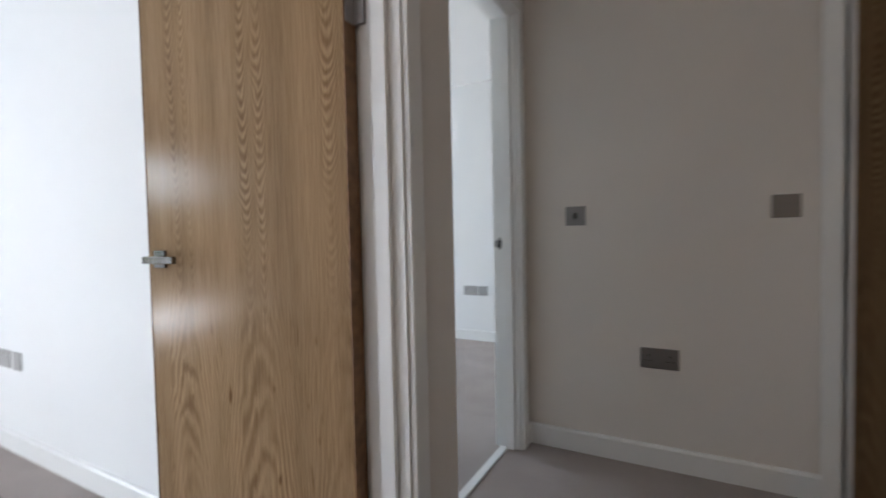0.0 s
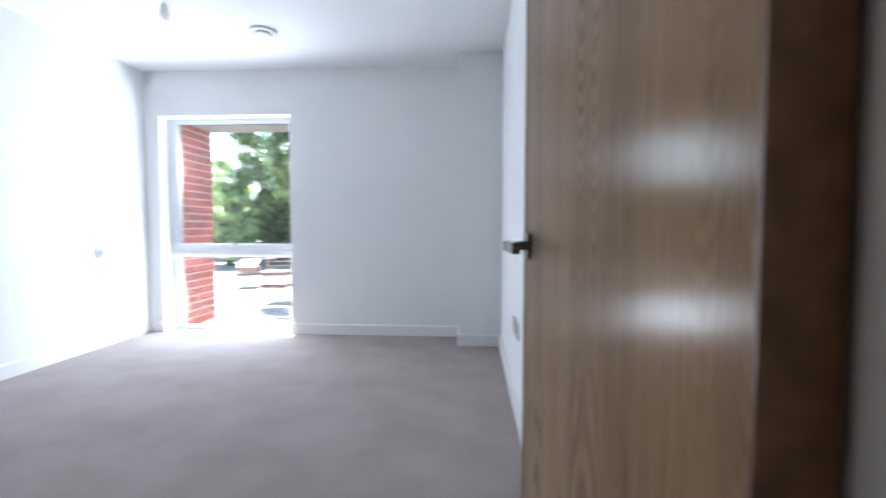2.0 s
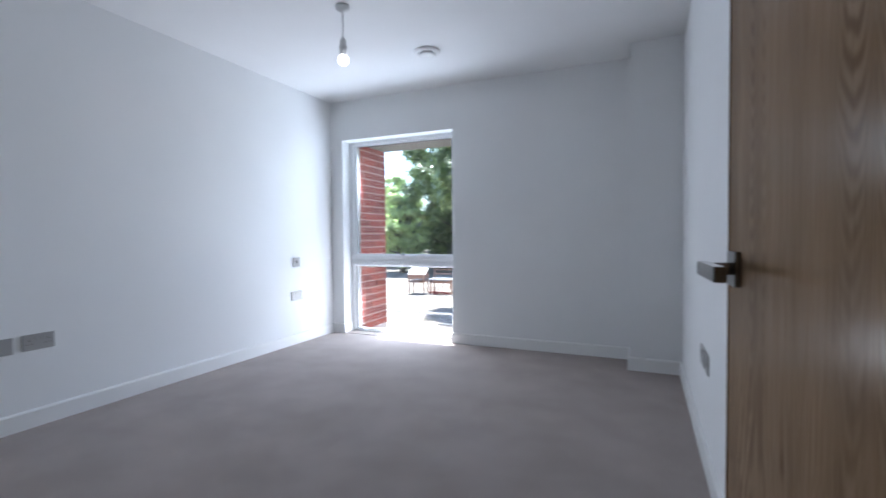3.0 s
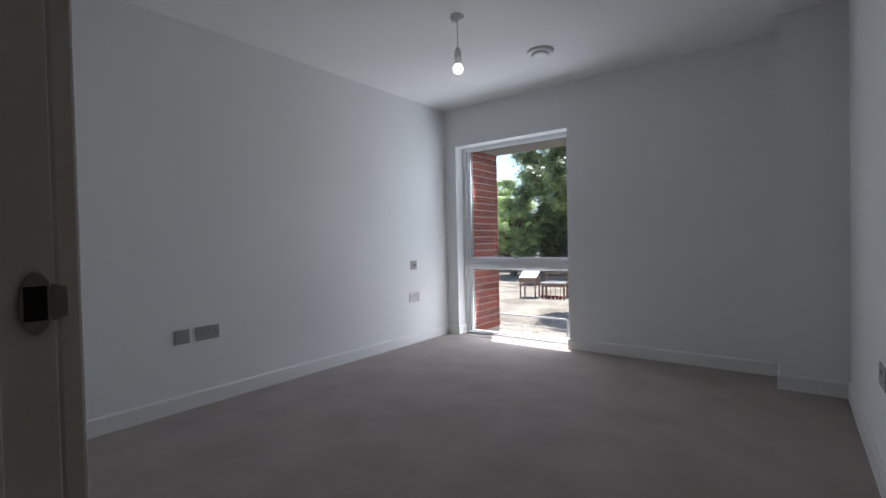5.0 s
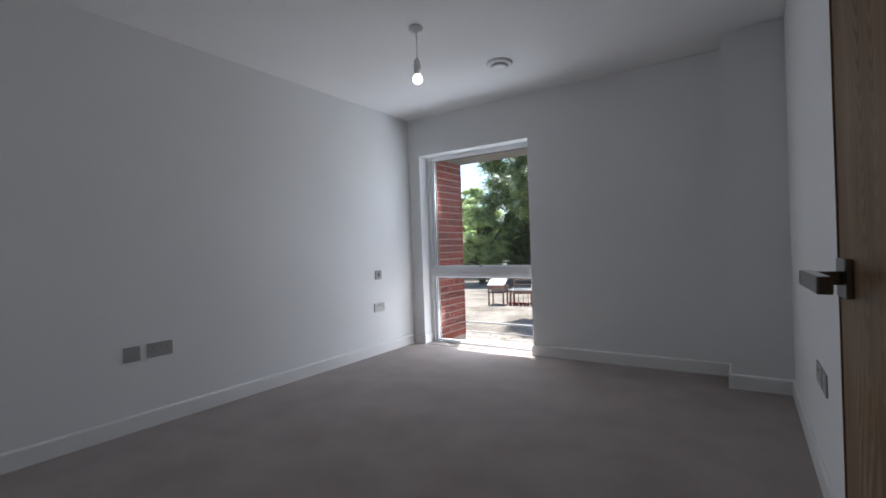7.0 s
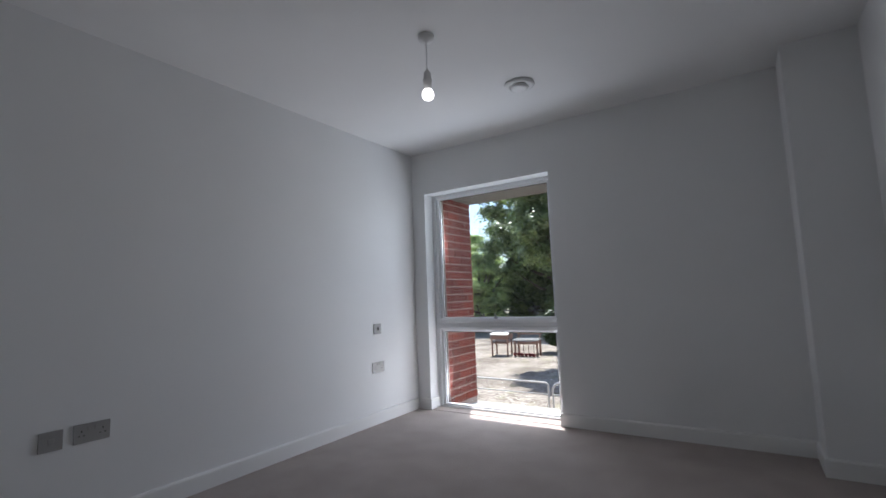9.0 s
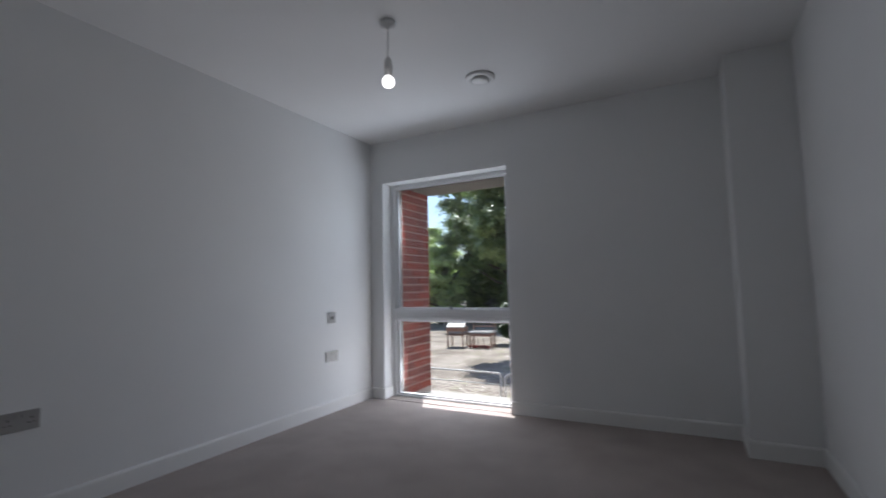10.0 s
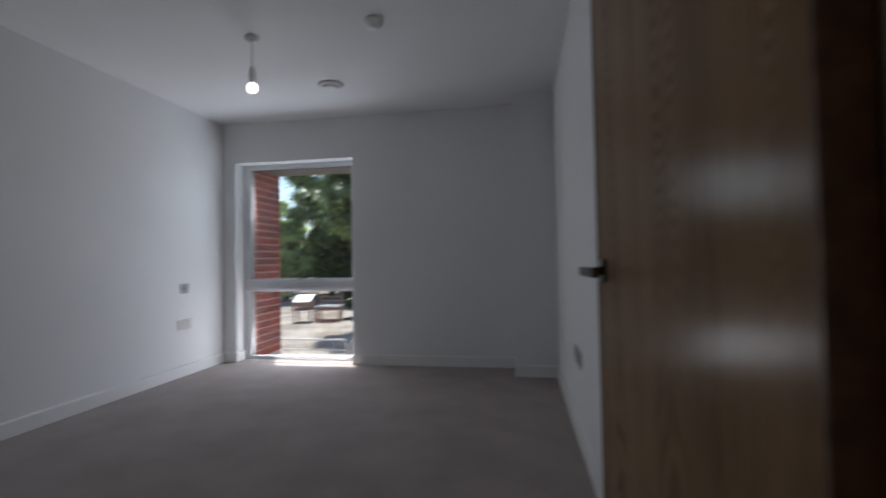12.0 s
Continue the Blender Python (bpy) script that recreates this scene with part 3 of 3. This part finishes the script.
plate("thermostat_plate", (XH, -0.84, 1.09), -90, 0.088, 0.086, "data", "satin steel control plate beside the door frame, hall shade in its colour", "control plate", metal=SHADEDPLATE)
plate("wall_socket", (XH, -0.41, 0.467), -90, 0.146, 0.086, "double", "satin steel double socket low on the hall wall", "socket", metal=SHADEDPLATE)
plate("wall_socket", (XNE, 1.31, 0.47), -90, 0.146, 0.086, "double", "pale double socket on the next room's wall", "socket")
plate("aerial_outlet", (XNE, 1.185, 0.47), -90, 0.088, 0.086, "data", "pale aerial plate in the next room", "outlet")

pend = thing("pendant_light", (1.333, 2.38, 0), "white ceiling rose with twisted flex and a lit bare bulb", "pendant light")
part("rose", lathe(bmesh.new(), [(0, H), (0.043, H), (0.043, H - 0.014), (0.036, H - 0.026), (0.012, H - 0.03), (0.006, H - 0.038), (0, H - 0.038)]), PLASTIC, pend, "white plastic ceiling rose", True)
fx = bmesh.new()
for s in (0, math.pi):
    tube(fx, [(0.0024 * math.cos(s + k * 0.8), 0.0024 * math.sin(s + k * 0.8), H - 0.03 - k * 0.0042) for k in range(41)], 0.0022, 6)
part("flex", fx, PLASTIC, pend, "white twisted flex", True)
part("lampholder", lathe(bmesh.new(), [(0, 2.212), (0.007, 2.212), (0.011, 2.204), (0.0185, 2.196), (0.0195, 2.165), (0.023, 2.162), (0.023, 2.142), (0.021, 2.14), (0.0205, 2.104), (0, 2.104)]), PLASTIC, pend, "white plastic lampholder", True)
part("bulb", lathe(bmesh.new(), [(0.017, 2.108), (0.023, 2.1015), (0.0285, 2.093), (0.0315, 2.08), (0.0308, 2.069), (0.0265, 2.0585), (0.019, 2.051), (0.01, 2.0472), (0, 2.046)]), BULB, pend, "glowing opal golf-ball bulb", True)

vent = thing("ceiling_vent", (1.503, 3.205, 0), "round white plastic extract valve in the ceiling", "ceiling vent")
part("collar", lathe(bmesh.new(), [(0.058, H - 0.001), (0.097, H), (0.099, H - 0.007), (0.094, H - 0.015), (0.08, H - 0.021), (0.068, H - 0.018), (0.063, H - 0.007), (0.058, H - 0.001)], 40), PLASTIC, vent, "", True)
part("cone", lathe(bmesh.new(), [(0.0, H - 0.001), (0.042, H - 0.004), (0.058, H - 0.022), (0.056, H - 0.03), (0.035, H - 0.034), (0, H - 0.034)], 40), PLASTIC, vent, "", True)

smoke = thing("smoke_alarm", (2.14, 2.335, 0), "round white smoke alarm on the ceiling", "smoke alarm")
part("base", lathe(bmesh.new(), [(0, H), (0.056, H), (0.056, H - 0.01), (0.053, H - 0.016), (0, H - 0.016)], 36), PLASTIC, smoke, "", True)
part("cover", lathe(bmesh.new(), [(0.05, H - 0.015), (0.05, H - 0.028), (0.042, H - 0.038), (0.026, H - 0.042), (0.024, H - 0.047), (0, H - 0.048)], 36), PLASTIC, smoke, "", True)


# ---------------------------------------------------------------- outside
def ground():
    bm = bmesh.new()
    n = 60
    vs = []
    for j in range(n + 1):
        for i in range(n + 1):
            u, v = i / n * 2 - 1, j / n * 2 - 1
            x, y = 300 * math.copysign(abs(u) ** 2.4, u) - 4, 300 * math.copysign(abs(v) ** 2.4, v) + 15
            z = GZ + 0.035 * noise.noise(Vector((x * 0.5, y * 0.5, 0))) * (abs(x) + abs(y) < 120)
            vs.append(bm.verts.new((x, y, z)))
    for j in range(n):
        for i in range(n):
            a = j * (n + 1) + i
            bm.faces.new((vs[a], vs[a + 1], vs[a + n + 2], vs[a + n + 1]))
    structure("ground", bm, GROUND, "dry pale earth and gravel with leaf litter")


ground()


def tree(name, at, height, radius, squash, base, leaf, seed, label, count=26000, size=0.15, trunk_r=0.22):
    rng = np.random.default_rng(seed)
    e = thing(name, (at[0], at[1], GZ), label, "tree")
    tb = bmesh.new()
    top = height * 0.8
    pts = [(0.15 * math.sin(k), 0.12 * math.cos(1.7 * k), -0.2 + (top + 0.2) * k / 6) for k in range(7)]
    tube(tb, pts, 0, 10, [trunk_r * (1.25 if k == 0 else 1) * (1 - k / 7.5) for k in range(7)])
    clumps = []
    mid = (base + height) / 2
    many = 90 if radius < 5 else 230
    for k in range(many):
        a, w = rng.uniform(0, 2 * math.pi), rng.uniform(-1, 1)
        s = math.sqrt(max(0, 1 - w * w))
        r = radius * rng.uniform(0.4, 1.0) * (0.93 + 0.16 * math.sin(3 * a + seed) * math.cos(4 * w + seed))
        c = Vector((r * s * math.cos(a), r * s * math.sin(a), mid + w * (height - base) / 2 * rng.uniform(0.55, 0.96)))
        clumps.append((c, radius * (rng.uniform(0.13, 0.26) if many == 90 else rng.uniform(0.09, 0.2))))
        if k < 26:
            start = Vector((0, 0, max(0.8, min(top * 0.9, c.z * 0.55))))
            m1 = start.lerp(c, 0.5) + Vector((0, 0, -0.25))
            tube(tb, [start, m1, c], 0, 6, [trunk_r * 0.4, trunk_r * 0.24, 0.02])
    part("trunk" if height > 2.5 else "stem", tb, BARK, e, "", True)
    per = count // len(clumps)
    P, F = [], []
    n0 = 0
    for c, cr in clumps:
        # sprays of leaves: full on top, thin below, drooping at the rim
        d = rng.normal(size=(per, 3))
        d[:, 2] = np.where(rng.random(per) < 0.7, np.abs(d[:, 2]), d[:, 2])
        d /= np.linalg.norm(d, axis=1)[:, None]
        lump = 1 + 0.28 * np.sin(5 * np.arctan2(d[:, 1], d[:, 0]) + 9 * c.x)[:, None]
        rr = cr * rng.uniform(0.5, 1.1, size=(per, 1)) * lump
        p = np.array(c) + d * rr * np.array([1, 1, squash * 0.75])
        n = d + rng.normal(size=(per, 3)) * 0.35 + np.array([0, 0, 0.7])
        a = np.cross(n, rng.normal(size=(per, 3)))
        a /= np.linalg.norm(a, axis=1)[:, None]
        b = np.cross(n, a)
        b /= np.linalg.norm(b, axis=1)[:, None]
        s = size * rng.uniform(0.6, 1.3, size=(per, 1))
        q = np.stack([p - a * s, p - b * s * 0.45, p + a * s, p + b * s * 0.45], 1).reshape(-1, 3)
        P.append(q)
        F.append(np.arange(per * 4).reshape(-1, 4) + n0)
        n0 += per * 4
    me = bpy.data.meshes.new("crown")
    me.from_pydata(np.concatenate(P).tolist(), [], np.concatenate(F).tolist())
    me.materials.append(leaf)
    cr = new("crown", me)
    cr.parent = e
    return e


tree("tree", (-1.4, 15.5), 7.6, 2.9, 0.8, 2.6, LEAFM, 3, "leafy tree with dense green crown near the railing", 120000, 0.06)
tree("tree", (-7.2, 30.0), 14.0, 6.2, 0.8, 0.4, LEAFM, 5, "tall dense green tree beyond the planting tables", 150000, 0.12, 0.35)
tree("tree", (-3.75, 18.6), 1.9, 0.85, 0.8, 0.1, LEAFD, 21, "low dark bush beside the timber stand", 16000, 0.06, 0.05)
tree("tree", (-15.2, 33.0), 7.4, 2.9, 0.8, 0.5, LEAFL, 8, "low light green tree beside the tall one", 45000, 0.1)
tree("tree", (-10.6, 31.5), 5.6, 2.7, 0.8, 0.2, LEAFM, 10, "low green tree under the tall one", 50000, 0.11)
tree("tree", (-11.6, 26.6), 5.6, 2.1, 0.8, 0.0, LEAFL, 9, "low light green tree in front of the tall one", 60000, 0.09)
tree("tree", (-19.5, 38.0), 6.4, 4.5, 0.8, 0.3, LEAFD, 11, "dark green tree at the back of the site", 30000, 0.14)
tree("tree", (-12.0, 42.0), 7.4, 5.0, 0.8, 0.3, LEAFD, 13, "dark green tree at the back of the site", 30000, 0.14)
tree("tree", (-26.5, 44.0), 6.6, 5.0, 0.8, 0.3, LEAFD, 17, "dark green tree far behind the fence", 26000, 0.16)
tree("tree", (-4.0, 44.0), 8.0, 5.0, 0.8, 0.3, LEAFD, 18, "dark green tree far behind the fence", 26000, 0.16)
tree("tree", (-34.0, 50.0), 7.0, 6.0, 0.8, 0.3, LEAFL, 19, "light green tree far behind the fence", 22000, 0.18)


def hoop_rail(at, length, label, c=0.06):
    """A bow-topped steel rail section along x."""
    e = thing("railing_section", at, label, "railing", "railing sections outside")
    r, h = 0.016, 1.0
    pts = [(0, 0, 0), (0, 0, h - c)]
    pts += [(c - c * math.cos(a), 0, h - c + c * math.sin(a)) for a in [math.pi / 2 * k / 6 for k in range(1, 7)]]
    pts += [(length - c + c * math.sin(a), 0, h - c + c * math.cos(a)) for a in [math.pi / 2 * k / 6 for k in range(0, 7)]]
    pts += [(length, 0, 0)]
    part("hoop", tube(bmesh.new(), pts, r, 10), GALV, e, "", True)
    for z in (0.82, 0.55, 0.3):
        part("rail", tube(bmesh.new(), [(0, 0, z), (length, 0, z)], 0.009, 8), GALV, e, "", True)
    return e


def slab_table(name, at, rz, label):
    e = thing(name, at, label, "planting table", "planting tables outside", rz)
    for x in (-0.31, 0.31):
        for y in (-0.3, 0.3):
            part("leg", box(x - 0.028, x + 0.028, y - 0.028, y + 0.028, 0, 0.74, bevel=0.005), TIMBER, e)
    part("box", boxes((-0.36, 0.36, -0.36, -0.33, 0.64, 0.8), (-0.36, 0.36, 0.33, 0.36, 0.64, 0.8), (-0.36, -0.33, -0.33, 0.33, 0.64, 0.8), (0.33, 0.36, -0.33, 0.33, 0.64, 0.8), (-0.33, 0.33, -0.33, 0.33, 0.64, 0.67), bevel=0.003), TIMBER, e)
    part("shelf", box(-0.32, 0.32, -0.32, 0.32, 0.48, 0.505, bevel=0.003), TIMBER, e)
    lid = boxes((-0.36, 0.36, -0.36, 0.36, 0, 0.025), bevel=0.004)
    bmesh.ops.rotate(lid, verts=lid.verts, matrix=Matrix.Rotation(radians(20), 3, "X"))
    bmesh.ops.translate(lid, verts=lid.verts, vec=(0, 0, 0.925))
    part("lid", lid, PALE, e, "bleached pale board lid")
    for x in (-0.33, 0.31):
        part("lid_prop", box(x, x + 0.02, 0.3, 0.32, 0.8, 1.025, bevel=0.002), TIMBER, e)
    return e


slab_table("planting_table", (-5.65, 17.2, GZ), 10, "wooden raised planting table with a slightly sloping pale lid")
fr = thing("timber_stand", (-4.62, 17.35, GZ), "low timber stand with pale top rails and thin balusters", "timber stand", "", 8)
for x in (-0.43, 0.43):
    for y in (-0.25, 0.25):
        part("post", box(x - 0.035, x + 0.035, y - 0.035, y + 0.035, 0, 0.6, bevel=0.004), TIMBER, fr)
for y in (-0.25, 0.25):
    part("top_rail", box(-0.5, 0.5, y - 0.06, y + 0.06, 0.6, 0.65, bevel=0.004), PALE, fr)
    part("middle_rail", box(-0.395, 0.395, y - 0.02, y + 0.02, 0.46, 0.51, bevel=0.003), TIMBER, fr)
for k in range(4):
    x = -0.3 + 0.2 * k
    part("baluster", box(x - 0.01, x + 0.01, -0.26, -0.24, 0.1, 0.46), TIMBER, fr)
for x in (-0.43, 0.43):
    part("trellis_post", box(x - 0.025, x + 0.025, 0.29, 0.335, 0, 1.02, bevel=0.003), TIMBER, fr)
for z in (0.78, 0.96):
    part("trellis_rail", box(-0.5, 0.5, 0.335, 0.355, z, z + 0.04, bevel=0.002), TIMBER, fr)
part("bottom_rail", box(-0.395, 0.395, -0.265, -0.235, 0.06, 0.1, bevel=0.003), TIMBER, fr)
pot = None
for k in range(6):
    at = (-5.0 + 0.155 * k, 16.98 + 0.03 * math.sin(k * 2.1), GZ + 0.01)
    if pot:
        copy_thing(pot, pose(*at, 0, 0, 40 * k))
        continue
    pot = thing("plant_pot", at, "small round dark red pot on the dry ground", "plant pot", "red pots by the stand")
    part("bowl", lathe(bmesh.new(), [(0, 0.0), (0.045, 0.0), (0.062, 0.1), (0.07, 0.1), (0.07, 0.12), (0.06, 0.12), (0.055, 0.08), (0, 0.08)], 16), REDP, pot, "", True)
    fol = bmesh.new()
    for j in range(26):
        a, r, hgt = j * 2.4, 0.01 + 0.0018 * j, 0.09 + 0.05 * ((j * 7) % 5) / 5
        c = Vector((r * math.cos(a), r * math.sin(a), hgt))
        u = Vector((math.cos(a * 1.7), math.sin(a * 1.7), 0.5)) * 0.02
        w = Vector((-math.sin(a * 1.7), math.cos(a * 1.7), 0.3)) * 0.013
        fol.faces.new([fol.verts.new(c + q) for q in (-u, -w, u, w)])
    part("flowers", fol, REDP, pot, "dark red low flowers")

hoop_rail((-2.82, 7.55, GZ), 2.72, "galvanised bow-topped steel railing section")
hoop_rail((-0.03, 7.55, GZ), 2.72, "galvanised bow-topped steel railing section", 0.12)
hoop_rail((-5.61, 7.55, GZ), 2.72, "galvanised bow-topped steel railing section")


def site_fence(at, rz, label):
    e = thing("mesh_fence_panel", at, label, "fence panel", "mesh fence panels", rz)
    part("frame", boxes((0, 0.04, -0.02, 0.02, 0, 1.7), (3.46, 3.5, -0.02, 0.02, 0, 1.7), (0.04, 3.46, -0.02, 0.02, 1.66, 1.7), (0.04, 3.46, -0.02, 0.02, 0.12, 0.16)), FENCE, e)
    part("mesh", boxes(*[(0.1 + k * 0.16, 0.108 + k * 0.16, -0.004, 0.004, 0.16, 1.66) for k in range(21)], *[(0.04, 3.46, -0.004, 0.004, 0.4 + k * 0.28, 0.408 + k * 0.24) for k in range(6)]), FENCE, e)
    return e


f0 = site_fence((-24, 31.0, GZ), 0, "galvanised temporary mesh fence panel")
for k in range(1, 7):
    copy_thing(f0, pose(-24 + 3.55 * k, 31.0 + 0.1 * (k % 2), GZ))


def car(at, rz, label):
    e = thing("parked_car", at, label, "car", rz=rz)
    prof = [(-2.1, 0.35), (-2.15, 0.75), (-1.95, 0.95), (-1.6, 1.02), (-1.1, 1.42), (0.35, 1.46), (1.0, 1.0), (1.95, 0.86), (2.1, 0.6), (2.05, 0.3)]
    bm = bmesh.new()
    rings = []
    for y, k in ((-0.84, 0.97), (-0.8, 1.0), (0.8, 1.0), (0.84, 0.97)):
        rings.append([bm.verts.new((x * k, y * (0.84 if z > 1.1 else 1.0), z)) for x, z in prof])
    n = len(prof)
    for p, q in zip(rings, rings[1:]):
        for i in range(n):
            bm.faces.new((p[i], p[(i + 1) % n], q[(i + 1) % n], q[i]))
    bm.faces.new(rings[0][::-1])
    bm.faces.new(rings[-1])
    bmesh.ops.recalc_face_normals(bm, faces=bm.faces)
    part("body", bm, CARPAINT, e)
    for y in (-0.745, 0.725):
        part("side_window", box(-1.0, 0.3, y, y + 0.02, 1.06, 1.36), GASKET, e)
    ws = boxes((-0.36, 0.36, -0.62, 0.62, -0.01, 0.01))
    bmesh.ops.rotate(ws, verts=ws.verts, matrix=Matrix.Rotation(radians(35), 3, "Y"))
    bmesh.ops.translate(ws, verts=ws.verts, vec=(0.7, 0, 1.24))
    part("windscreen", ws, GASKET, e)
    for x in (-1.35, 1.3):
        for y in (-0.78, 0.78):
            w = part("wheel", tube(bmesh.new(), [(x, y - 0.1, 0.31), (x, y + 0.1, 0.31)], 0.31, 20), GASKET, e)
            part("rim", tube(bmesh.new(), [(x, y - 0.105, 0.31), (x, y + 0.105, 0.31)], 0.2, 16), GALV, w)
    return e


car((-17.2, 36.5, GZ), 8, "silver-blue parked car behind the mesh fence")
car((-12.2, 37.0, GZ), 4, "silver-blue parked car behind the mesh fence")


# ---------------------------------------------------------------- bricks, last
def brick_mesh(lx, ly, lz, seed):
    rng = random.Random(seed)
    bm = box(-lx / 2, lx / 2, -ly / 2, ly / 2, -lz / 2, lz / 2)
    for v in bm.verts:
        v.co += Vector([rng.uniform(-0.0012, 0.0012) for _ in range(3)])
    me = bpy.data.meshes.new("brick")
    bm.to_mesh(me)
    bm.free()
    me.materials.append(BRICK)
    return me


BRICKS = {ln: [brick_mesh(0.05, ln, 0.065, i * 4 + s) for s in range(4)] for i, ln in enumerate((0.215, 0.1725, 0.1025, 0.06))}


def reveal_bricks(name, x, sign):
    e = tagged(new(name), label="red brick return beside the window", kind="structure")
    z, k = -0.012 + 0.0375, 0
    while z < OZ - 0.01:
        y = 4.72
        for j, ln in enumerate((0.215, 0.215, 0.06) if k % 2 == 0 else (0.1025, 0.215, 0.1725)):
            y0 = y - ln
            ob = new("brick", BRICKS[ln][(k * 3 + j) % 4])
            ob.parent = e
            ob.location = (x - sign * 0.025 + random.uniform(-0.001, 0.001), y - ln / 2, z)
            y = y0 - 0.01
        z, k = z + 0.075, k + 1


reveal_bricks("brick_return", OX0, 1)
reveal_bricks("brick_return_right", OX1, -1)
